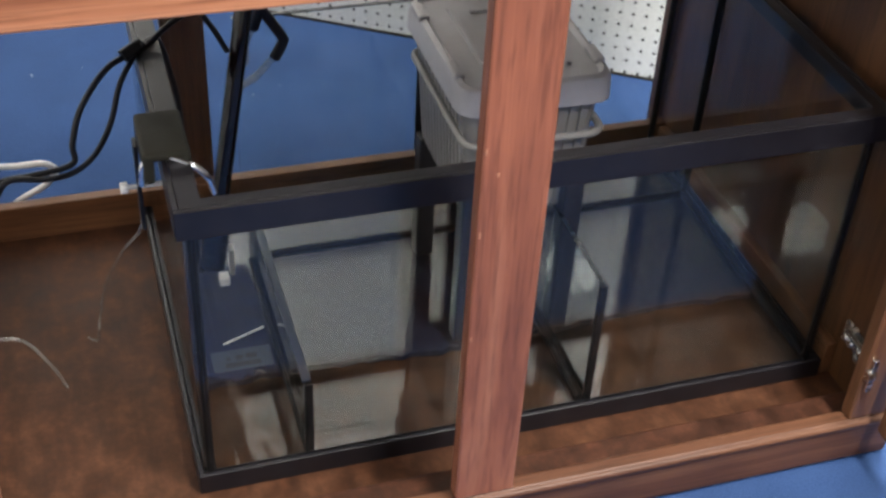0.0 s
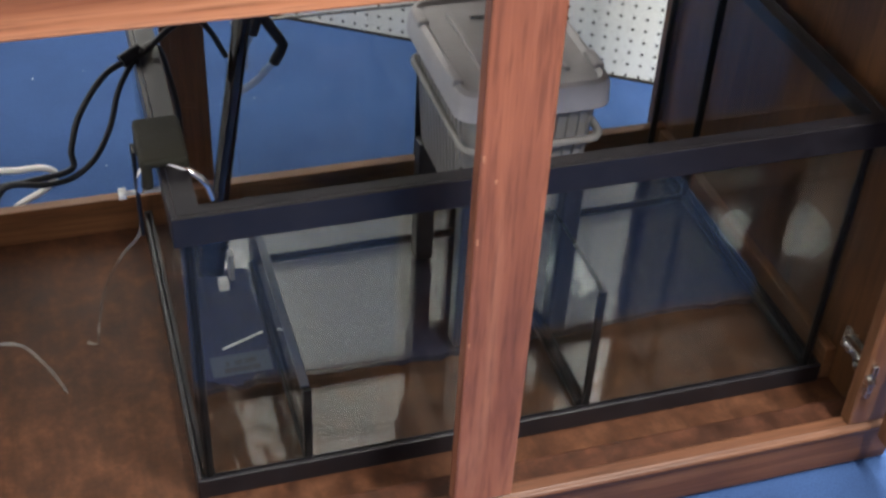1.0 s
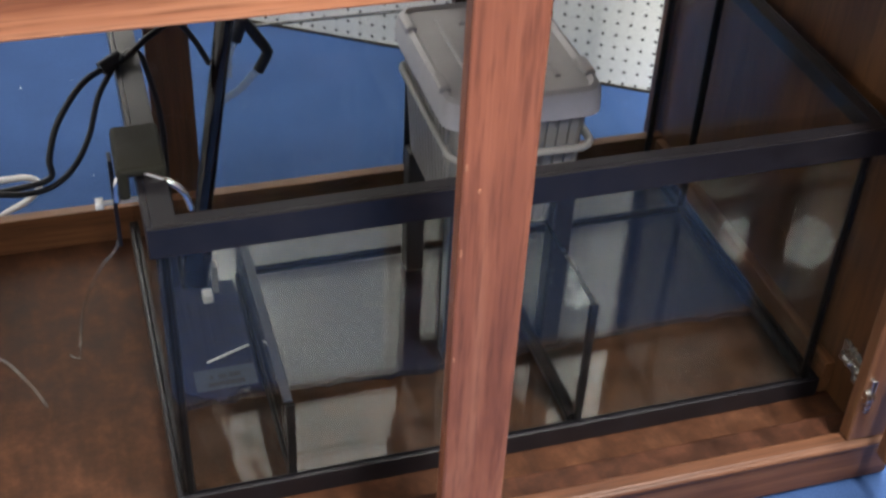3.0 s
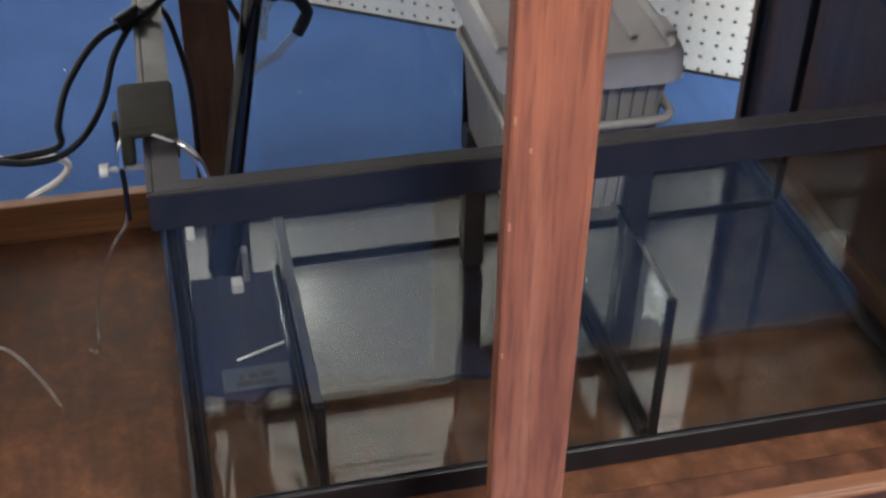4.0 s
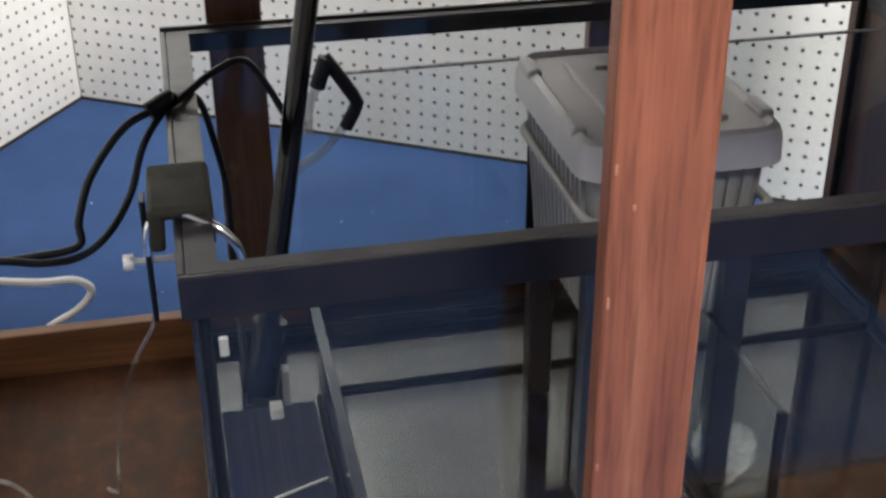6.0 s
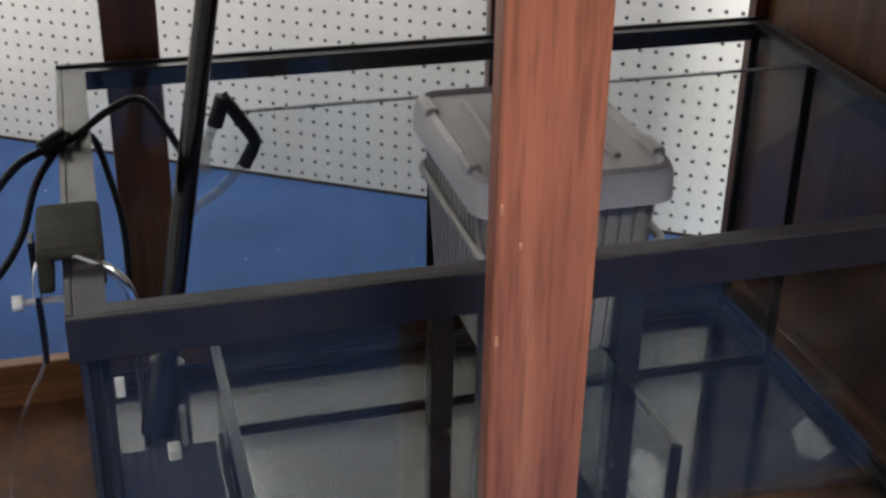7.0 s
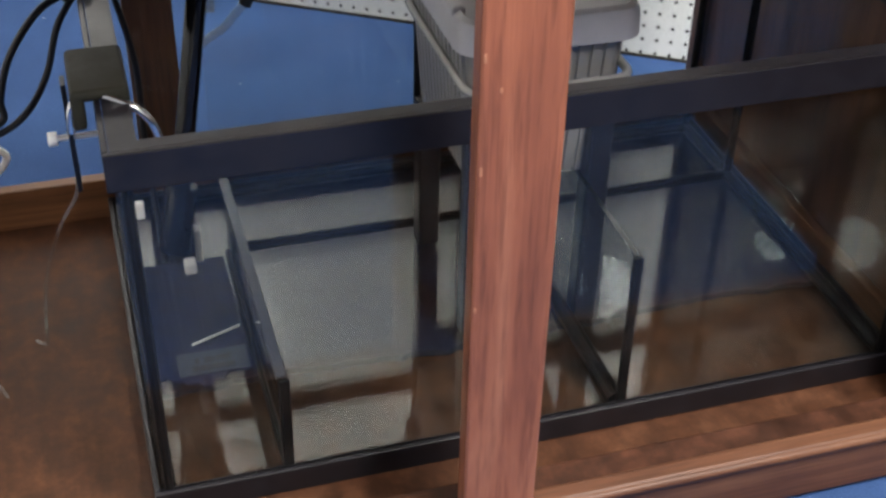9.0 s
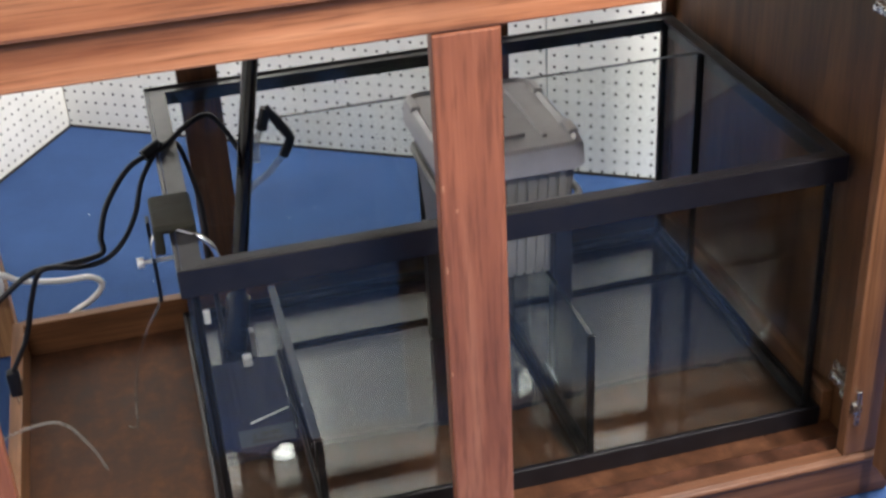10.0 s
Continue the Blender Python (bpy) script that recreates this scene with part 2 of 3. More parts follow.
def part(name, bm, material, parent=None, label="", smooth=False):
    me = bpy.data.meshes.new(name)
    bmesh.ops.recalc_face_normals(bm, faces=bm.faces)
    bm.to_mesh(me)
    bm.free()
    me.materials.append(material)
    if smooth:
        for p in me.polygons:
            p.use_smooth = True
        me.set_sharp_from_angle(angle=radians(38))
    ob = new(name, me)
    if parent is not None:
        ob.parent = parent
    if label:
        ob["label"] = label
    return ob


def thing(name, label, category, group="", kind="", at=(0, 0, 0)):
    ob = new(name)
    ob.location = at
    ob.empty_display_size = 0.05
    return tagged(ob, label, category, group, kind)


# ---- the room ----
Z0 = -0.03                      # carpet
CORNER = Vector((-0.187, 1.662, Z0))
TURN = math.atan2(-0.5328, 0.8463)


def room():
    r = Matrix.Translation(CORNER) @ Matrix.Rotation(TURN, 4, "Z")

    def placed(ob, label, category):
        ob.matrix_world = r
        return tagged(ob, label, category, kind="structure")

    placed(part("floor", boxes((-0.1, 5.6, -5.6, 0.1, -0.05, 0.0)), CARPET), "blue short-pile carpet covering the room's floor", "floor")
    # pegboard sheets on the two walls, each in its own frame of x along the wall
    a = part("wall_north", boxes((0.0, 5.6, 0.02, 0.1, 0.0, 2.3)), WALLPAINT)
    placed(a, "painted wall behind white pegboard sheets", "wall")
    b = part("wall_west", boxes((-0.1, -0.02, -5.6, 0.1, 0.0, 2.3)), WALLPAINT)
    placed(b, "painted wall behind white pegboard sheets", "wall")
    placed(part("wall_south", boxes((-0.1, 5.6, -5.7, -5.6, 0.0, 2.3)), WALLPAINT), "plain painted wall closing the room", "wall")
    placed(part("wall_east", boxes((5.6, 5.7, -5.7, 0.1, 0.0, 2.3)), WALLPAINT), "plain painted wall closing the room", "wall")
    placed(part("ceiling", boxes((-0.1, 5.7, -5.7, 0.1, 2.3, 2.4)), CEIL), "plain white painted ceiling", "ceiling")
    for k, (x0, x1, z0, z1) in enumerate(((0.0, 1.1995, 0.004, 2.29), (1.203, 2.417, 0.004, 2.29), (2.42, 5.6, 0.004, 2.29))):
        du, dz = (0.0037, -0.0076) if k == 0 else (0, 0)
        p = part("pegboard_panel", boxes((x0 + du, x1 + du, 0.0, 0.018, z0 + dz, z1 + dz)), PEG, a, "white perforated hardboard sheet")
        p.matrix_basis = Matrix.Translation((-du, 0, -dz))
    part("base_gap", boxes((0.0, 5.6, -0.003, 0.0, 0.0005, 0.006)), GAP, a, "dark strip at the foot of the boards")
    part("base_gap", boxes((0.0, 0.003, -5.6, 0.0, 0.0005, 0.006)), GAP, b)
    for x0, x1 in ((0.0005, 1.2), (1.204, 2.4), (2.404, 5.6)):
        bm = boxes((x0 + 0.011, x1 + 0.011, 0.0, 0.018, -0.0065, 2.2795))
        p = part("pegboard_panel", bm, PEG, b, "white perforated hardboard sheet")
        p.matrix_basis = Matrix.Rotation(-math.pi / 2, 4, "Z") @ Matrix.Translation((-0.011, -0.02, 0.0105))


room()

# added housings for the assumed lamps, out of view
for fx, fy, wide, deep, watts in FIXTURES:
    lamp = thing("added_ceiling_light", "unseen white ceiling fixture added to light the room", "ceiling light", "ceiling lights", at=(fx, fy, Z0 + 2.3))
    part("housing", boxes((-wide / 2 - 0.02, wide / 2 + 0.02, -deep / 2 - 0.02, deep / 2 + 0.02, -0.012, 0.0)), WHITEPL, lamp)

LAMPS = [(0.190, 1.318, 0.87, 0.055), (-0.094, 1.390, 0.985, 0.075)]
GLOW = bpy.data.materials.new("lit_globe")
GLOW.use_nodes = True
bsdf(GLOW).inputs["Emission Color"].default_value = (1.0, 0.98, 0.95, 1)
bsdf(GLOW).inputs["Emission Strength"].default_value = 12.0


def wall_lamp(x, y, z, r):
    """A lit globe on a short arm, fixed to the pegboard wall."""
    t = thing("wall_lamp", "wall lamp with a lit white globe", "lamp", "wall lamps", at=(x, y, z))
    out = Vector((0.5328, 0.8463, 0))
    reach = out.dot(CORNER - Vector((x, y, CORNER.z)))
    a, b, c = out * (r - 0.004), out * (reach - 0.014), out * (reach - 0.001)
    bm = bmesh.new()
    bmesh.ops.create_uvsphere(bm, u_segments=24, v_segments=14, radius=r)
    part("globe", bm, GLOW, t, "lit white globe", smooth=True)
    part("arm", rod(bmesh.new(), a, b, 0.008, 12), NICKEL, t, smooth=True)
    part("rosette", rod(bmesh.new(), b, c, 0.030, 20), NICKEL, t, smooth=True)
    return t


for at in LAMPS:
    wall_lamp(*at)

# ---- the cabinet ----
XL, XR, YF, YB = -0.275, 0.955, -0.14, 0.645
TOPZ = 0.775


def molded_rail(x0, x1, y0, y1, z0, z1):
    """A rail with a rounded upper front edge and a bead along it."""
    bm = boxes((x0, x1, y0, y1, z0, z1), bevel=0.004)
    return bm


def cabinet():
    c = thing("cabinet", "stained oak aquarium stand with open front and back", "cabinet", at=(0, 0, 0))
    part("floor_panel", boxes((XL + 0.0025, XR - 0.0165, YF + 0.0225, 0.604, -0.018, 0.0)), PLYFLOOR, c, "mottled brown stained plywood bottom")
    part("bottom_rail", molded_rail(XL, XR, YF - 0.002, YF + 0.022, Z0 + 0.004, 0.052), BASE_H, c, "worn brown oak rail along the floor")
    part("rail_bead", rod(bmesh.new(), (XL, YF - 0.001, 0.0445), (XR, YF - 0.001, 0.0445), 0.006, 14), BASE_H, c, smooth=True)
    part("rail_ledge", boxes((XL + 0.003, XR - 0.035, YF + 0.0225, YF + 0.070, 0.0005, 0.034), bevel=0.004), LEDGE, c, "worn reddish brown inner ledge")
    stile = part("center_stile", boxes((0.302, 0.381, YF, YF + 0.022, 0.053, TOPZ), bevel=0.003), OAK_V, c, "reddish oak stile with open grain and small knots")
    for x, z, w, h in ((0.321, 0.558, 0.0025, 0.005), (0.3058, 0.481, 0.0025, 0.009), (0.3058, 0.589, 0.0025, 0.008), (0.3055, 0.330, 0.0022, 0.006)):
        part("edge_chip", boxes((x - w / 2, x + w / 2, YF - 0.0006, YF + 0.001, z - h / 2, z + h / 2), bevel=0.0003), CHIP, stile, "small pale chip in the finish")
    part("top_rail", boxes((XL, XR, YF, YF + 0.022, TOPZ + 0.001, 0.828), bevel=0.003), OAK_H, c)
    part("top_trim", boxes((XL - 0.01, XR + 0.01, YF - 0.012, YF + 0.02, 0.831, 0.90), bevel=0.006), OAK_H, c)
    part("right_stile", boxes((0.875, XR, YF, YF + 0.022, 0.053, TOPZ), bevel=0.003), ORANGE_V, c)
    part("left_stile", boxes((XL, XL + 0.045, YF, YF + 0.022, 0.053, TOPZ), bevel=0.003), OAK_V, c)
    part("side_panel", boxes((XR - 0.016, XR, YF + 0.023, YB, Z0 + 0.004, 0.85)), PLY_V, c, "dark brown stained plywood side")
    part("base_cleat", boxes((XR - 0.034, XR - 0.017, 0.0, 0.60, 0.001, 0.06), bevel=0.002), RAIL_Y, c)
    part("back_rail", boxes((XL + 0.001, XR - 0.017, 0.605, 0.625, Z0 + 0.004, 0.062), bevel=0.002), RAIL_H, c)
    part("left_rail", boxes((XL - 0.018, XL + 0.002, YF + 0.023, 0.625, Z0 + 0.004, 0.06), bevel=0.002), RAIL_Y, c)
    part("back_post", boxes((0.053, 0.120, 0.627, 0.647, Z0 + 0.004, 0.80), bevel=0.002), POST_V, c, "dark reddish brown rear upright")
    part("back_post", boxes((0.54, 0.625, 0.627, 0.647, Z0 + 0.004, 0.80), bevel=0.002), POST_V, c, "dark reddish brown rear upright")
    part("back_post", boxes((0.918, XR - 0.0165, 0.627, 0.647, Z0 + 0.004, 0.80), bevel=0.002), POST_V, c, "dark reddish brown rear upright")
    part("back_top_rail", boxes((XL, XR, 0.627, 0.647, 0.802, 0.87), bevel=0.002), OAK_H, c)
    # unseen board, added to keep overhead light out of the stand
    part("shade_board", boxes((XL, XR - 0.017, YF + 0.023, 0.626, 0.852, 0.870)), PLY_V, c, "unseen plywood top board added to shade the stand's inside")
    part("corner_post", boxes((-0.375, -0.293, 0.66, 0.70, Z0 + 0.002, 0.85), bevel=0.002), PINE_V, c, "light brown rear corner upright")
    return c


cabinet()

# ---- the tank ----
L, D, H, G = 0.914, 0.60, 0.463, 0.006


def tank():
    t = thing("aquarium", "empty glass aquarium sump with black plastic frame", "aquarium")
    e = 0.004
    part("bottom_pane", boxes((e, L - e, e, D - e, 0.014, 0.022)), BOTTOMGLASS, t)
    part("front_pane", boxes((e, L - e, e, e + G, 0.023, H - 0.006)), GLASS, t)
    part("back_pane", boxes((e, L - e, D - e - G, D - e, 0.023, H - 0.006)), GLASS, t)
    part("left_pane", boxes((e, e + G, e + G + 0.001, D - e - G - 0.001, 0.023, H - 0.006)), GLASS, t)
    part("right_pane", boxes((L - e - G, L - e, e + G + 0.001, D - e - G - 0.001, 0.023, H - 0.006)), GLASS, t)
    for name, z0, z1, w in (("top_frame", H - 0.04, H, 0.020), ("bottom_frame", 0.0, 0.033, 0.012)):
        bm = bmesh.new()
        # an angle profile: an upright skirt outside the glass and a lip over its edge
        s = 0.003
        box(bm, -s, L + s, -s, e - 0.0005, z0, z1, bevel=0.0015)
        box(bm, -s, L + s, D - e + 0.0005, D + s, z0 + (0.010 if z0 > 0.1 else 0), z1 + (0.003 if z0 > 0.1 else 0), bevel=0.0015)
        box(bm, -s, e - 0.0005, e, D - e, z0, z1, bevel=0.0015)
        box(bm, L - e + 0.0005, L + s, e, D - e, z0, z1, bevel=0.0015)
        zl0, zl1 = (H - 0.005, H - 0.0005) if z0 > 0.1 else (0.0232, 0.0285)
        box(bm, e, L - e, e if z0 > 0.1 else e + G, w, zl0, zl1)
        box(bm, e, L - e, D - w, D - e if z0 > 0.1 else D - e - G, zl0, zl1)
        box(bm, e if z0 > 0.1 else e + G, 0.030 if z0 > 0.1 else w, w, D - w, zl0, zl1)
        box(bm, L - w, L - e if z0 > 0.1 else L - e - G, w, D - w, zl0, zl1)
        part(name, bm, RIM, t, "black plastic frame")
    for x in (e + G + 0.004, L - e - G - 0.004):
        for y in (e + G + 0.004, D - e - G - 0.004):
            bm = rod(bmesh.new(), (x, y, 0.024), (x, y, H - 0.006), 0.006, 8)
            part("corner_bead", bm, SILICONE, t)
    for a0, a1 in (((L - 0.0135, 0.015), (L - 0.0135, D - 0.015)), ((0.0135, 0.015), (0.0135, D - 0.015)), ((0.014, D - 0.014), (L - 0.014, D - 0.014))):
        part("bottom_bead", rod(bmesh.new(), (*a0, 0.0265), (*a1, 0.0265), 0.0085, 10), SILICONE, t)
    # inner panes
    d = part("divider_pane", boxes((0.137, L - e - G - 0.002, 0.442, 0.448, 0.0225, 0.449)), GLASS, t, "clear glass divider along the back")
    part("silicone_bead", rod(rod(bmesh.new(), (0.15, 0.441, 0.026), (L - 0.012, 0.441, 0.026), 0.007, 8), (L - 0.013, 0.441, 0.024), (L - 0.013, 0.441, 0.447), 0.0065, 8), SILICONE, d)
    part("top_edge", boxes((0.137, L - e - G - 0.002, 0.442, 0.448, 0.4492, 0.4512)), GREYEDGE, d, "grey cut edge of the glass")
    a = part("baffle_pane", boxes((0.144, 0.150, 0.012, 0.4415, 0.0225, 0.151)), GLASS, t, "low clear glass baffle")
    part("top_edge", boxes((0.1395, 0.1515, 0.018, 0.4415, 0.1512, 0.1535), bevel=0.0008), GLASSEDGE_BLUE, a)
    part("silicone_bead", boxes((0.141, 0.153, 0.0105, 0.017, 0.0225, 0.152), bevel=0.002), SILICONE, a)
    part("floor_bead", rod(bmesh.new(), (0.147, 0.015, 0.0255), (0.147, 0.435, 0.0255), 0.007, 8), SILICONE, a)
    b = part("baffle_pane", boxes((0.544, 0.550, 0.012, 0.4415, 0.0225, 0.236)), GLASS, t, "clear glass baffle")
    part("top_edge", boxes((0.544, 0.550, 0.018, 0.4415, 0.2362, 0.2376)), GLASSEDGE, b)
    part("silicone_bead", boxes((0.541, 0.553, 0.0105, 0.017, 0.0225, 0.237), bevel=0.002), SILICONE, b)
    part("floor_bead", rod(bmesh.new(), (0.5415, 0.015, 0.0275), (0.5415, 0.435, 0.0275), 0.0105, 10), SILICONE, b)
    return t


tank()


# ---- the filter box on its legs ----
def rounded(cx, cy, hx, hy, r, n=6):
    pts = []
    for sx, sy, a0 in ((1, 1, 0), (-1, 1, 90), (-1, -1, 180), (1, -1, 270)):
        for k in range(n + 1):
            a = radians(a0 + 90 * k / n)
            pts.append((cx + sx * (hx - r) + r * math.cos(a), cy + sy * (hy - r) + r * math.sin(a)))
    return pts


def loft(bm, rings):
    """Closes a stack of (outline, z) rings into a solid."""
    vs = [[bm.verts.new((x, y, z)) for x, y in outline] for outline, z in rings]
    n = len(vs[0])
    for a, b in zip(vs, vs[1:]):
        for k in range(n):
            bm.faces.new((a[k], a[(k + 1) % n], b[(k + 1) % n], b[k]))
    bm.faces.new(vs[0][::-1])
    bm.faces.new(vs[-1])
    return bm


BX, BY = 0.4925, 0.303


def filter_box():
    t = thing("filter_box", "grey plastic storage box with ribbed sides on black legs", "storage box", at=(BX, BY, 0.0225))
    z = -0.0225
    R = lambda hx, hy, r=0.018: rounded(0, 0, hx, hy, r)
    body = part("body", loft(bmesh.new(), [(R(0.082, 0.108), 0.245 + z), (R(0.093, 0.121), 0.418 + z), (R(0.100, 0.128), 0.4205 + z), (R(0.100, 0.128), 0.4212 + z)]), GREYBIN, t, smooth=True)
    # ribs down the sides
    for s in (-1, 1):
        for k in range(13):
            y = -0.098 + 0.0163 * k
            bm = bmesh.new()
            w = 0.005
            quad = [(s * 0.0805, y * 0.93), (s * 0.0935, y)]
            box(bm, -0.0045, 0.0045, -w, w, 0, 1)
            for v in bm.verts:
                f = v.co.z
                v.co = Vector((v.co.x + quad[0][0] * (1 - f) + quad[1][0] * f, v.co.y + quad[0][1] * (1 - f) + quad[1][1] * f, 0.243 + z + 0.178 * f))
            part("rib", bm, GREYBIN, body)
    for s in (-1, 1):
        for k in range(10):
            x = -0.072 + 0.016 * k
            bm = bmesh.new()
            box(bm, -0.005, 0.005, -0.0045, 0.0045, 0, 1)
            for v in bm.verts:
                f = v.co.z
                v.co = Vector((v.co.x + x * (0.93 + 0.07 * f), v.co.y + s * (0.1065 + 0.014 * f), 0.243 + z + 0.178 * f))
            part("rib", bm, GREYBIN, body)
    lid = part("lid", loft(bmesh.new(), [(R(0.105, 0.134, 0.024), 0.4215 + z), (R(0.109, 0.138, 0.028), 0.4235 + z), (R(0.108, 0.137, 0.028), 0.450 + z), (R(0.1045, 0.1335, 0.026), 0.459 + z), (R(0.098, 0.127, 0.022), 0.4625 + z), (R(0.092, 0.121, 0.016), 0.4575 + z), (R(0.02, 0.03, 0.01), 0.4585 + z)]), GREYLID, t, "light grey moulded lid", smooth=True)
    for x0, x1, y0, y1 in ((-0.06, -0.052, -0.09, 0.09), (0.052, 0.06, -0.09, 0.09), (-0.03, 0.03, 0.07, 0.078), (-0.03, 0.03, -0.078, -0.07)):
        part("lid_ridge", boxes((x0, x1, y0, y1, 0.456 + z, 0.4625 + z), bevel=0.002), GREYLID, lid)
    part("lid_slot", boxes((-0.028, 0.022, -0.006, 0.010, 0.4565 + z, 0.4605 + z), bevel=0.0012), BLACKLEG, lid, "small black slot in the lid")
    for x, y in ((-0.099, 0.085), (-0.099, -0.075), (0.099, 0.085), (0.099, -0.075)):
        part("latch_bump", boxes((x - 0.008, x + 0.008, y - 0.022, y + 0.022, 0.452 + z, 0.4655 + z), bevel=0.004), GREYLID, lid)
    loop = [Vector((x, y, 0.376 + z)) for x, y in rounded(0, 0.003 - 0.008, 0.098, 0.132, 0.022, 6)]
    part("handle_loop", tube(bmesh.new(), loop, 0.0055, 10, closed=True), GREYBIN, t, "grey bar running round the box", smooth=True)
    part("back_plate", boxes((-0.088, 0.088, 0.1235, 0.1275, 0.20 + z, 0.415 + z), bevel=0.001), BLACKLEG, t, "black plastic sheet behind the box")
    for x, y in ((-0.076, 0.098), (0.070, 0.098), (-0.078, -0.113), (0.070, -0.117)):
        part("leg", boxes((x - 0.0145, x + 0.0145, y - 0.0145, y + 0.0145, 0.0, (0.33 if y < 0 else 0.2445) + z), bevel=0.003), BLACKLEG, t, "square black plastic leg")
    return t


filter_box()


# ---- plumbing and cables round the tank ----
def plumbing():
    t = thing("return_pipe", "glossy black pvc pipe leaning in the tank", "pipe", at=(0.06, 0.255, 0.15))
    o = -Vector((0.06, 0.255, 0.15))
    part("pipe", rod(bmesh.new(), Vector((0.071, 0.277, 0.185)) + o, Vector((0.2034, 0.3969, 0.845)) + o, 0.0118, 28), BLACKPVC, t, smooth=True)
    part("coupling", rod(bmesh.new(), Vector((0.065, 0.272, 0.158)) + o, Vector((0.0825, 0.2865, 0.238)) + o, 0.0185, 28), BLACKPVC, t, smooth=True)
    part("white_clip", boxes((0.014, 0.028, 0.010, 0.028, -0.028, -0.014), bevel=0.002), WHITEPL, t, "small white plastic clip")
    part("grey_clip", boxes((0.030, 0.037, 0.016, 0.032, -0.016, 0.030), bevel=0.002), GREYBIN, t)
    part("white_tab", boxes((-0.034, -0.024, 0.020, 0.028, 0.055, 0.078), bevel=0.002), WHITEPL, t)
    return t


plumbing()


stick = part("white_stick", rod(bmesh.new(), (0.070, 0.249, 0.0265), (0.133, 0.273, 0.0265), 0.0016, 10), WHITEPL, None, smooth=True)
tagged(stick, "thin white plastic stick lying on a blue mat in the tank", "stick")


def liner():
    """A blue sheet under the rear two thirds of the tank, its front edge torn."""
    rng = random.Random(3)
    bm = bmesh.new()
    n = 60
    xs = [0.006 + (L - 0.012) * k / n for k in range(n + 1)]
    edge = [0.182 + 0.006 * math.sin(11 * x) + rng.uniform(-0.004, 0.004) for x in xs]
    rows = []
    for z in (0.003, 0.0125):
        rows.append(([bm.verts.new((x, y, z)) for x, y in zip(xs, edge)], [bm.verts.new((x, D - 0.006, z)) for x in xs]))
    (f0, b0), (f1, b1) = rows
    for k in range(n):
        bm.faces.new((f1[k], f1[k + 1], b1[k + 1], b1[k]))
        bm.faces.new((f0[k], b0[k], b0[k + 1], f0[k + 1]))
        bm.faces.new((f0[k], f0[k + 1], f1[k + 1], f1[k]))
        bm.faces.new((b0[k], b1[k], b1[k + 1], b0[k + 1]))
    bm.faces.new((f0[0], f1[0], b1[0], b0[0]))
    bm.faces.new((f0[n], b0[n], b1[n], f1[n]))
    return tagged(part("foam_liner", bm, LINER), "dark blue foam sheet with a torn edge under the tank", "foam sheet")


liner()


def mat_piece():
    """A thin blue mat, added to cover bright reflections on the narrow chamber's bottom, frayed in front."""
    rng = random.Random(11)
    bm = bmesh.new()
    n = 22
    xs = [0.0225 + 0.114 * k / n for k in range(n + 1)]
    front = [0.184 + 0.010 * math.sin(60 * x) + rng.uniform(-0.005, 0.005) for x in xs]
    low = [[bm.verts.new((x, y, 0.0222)) for x, y in zip(xs, f)] for f in (front, [0.432] * (n + 1))]
    top = [[bm.verts.new((x, y + d, 0.0238 + rng.uniform(-0.0004, 0.0004))) for x, y in zip(xs, f)] for f, d in ((front, 0.001), ([0.432] * (n + 1), -0.001))]
    for k in range(n):
        bm.faces.new((top[0][k], top[0][k + 1], top[1][k + 1], top[1][k]))
        bm.faces.new((low[0][k], low[1][k], low[1][k + 1], low[0][k + 1]))
        bm.faces.new((low[0][k], low[0][k + 1], top[0][k + 1], top[0][k]))
        bm.faces.new((low[1][k], top[1][k], top[1][k + 1], low[1][k + 1]))
    for k in (0, n):
        bm.faces.new((low[0][k], top[0][k], top[1][k], low[1][k]))
    return tagged(part("dulling_mat", bm, MAT), "thin dark blue mat with a frayed edge, added to hide floor reflections", "mat")


mat_piece()


def sticker():
    t = thing("sticker", "faded grey sticker with dark print on the blue mat", "sticker", at=(0.091, 0.212, 0.0239))
    part("paper", boxes((-0.043, 0.043, -0.019, 0.024, 0.0004, 0.0010)), STICKER, t)
    for x0, x1, y0 in ((-0.022, -0.017, 0.006), (-0.010, 0.002, 0.006), (0.005, 0.022, 0.007), (-0.026, 0.026, -0.008)):
        part("print_bar", boxes((x0, x1, y0 - 0.005, y0 + 0.005, 0.0011, 0.0015)), BLACKLEG, t)
    return t


sticker()


def hose(name, points, r, material, label, category, group="", n=10):
    ob = part(name, tube(bmesh.new(), smooth_path(points), r, n), material, None, smooth=True)
    return tagged(ob, label, category, group)


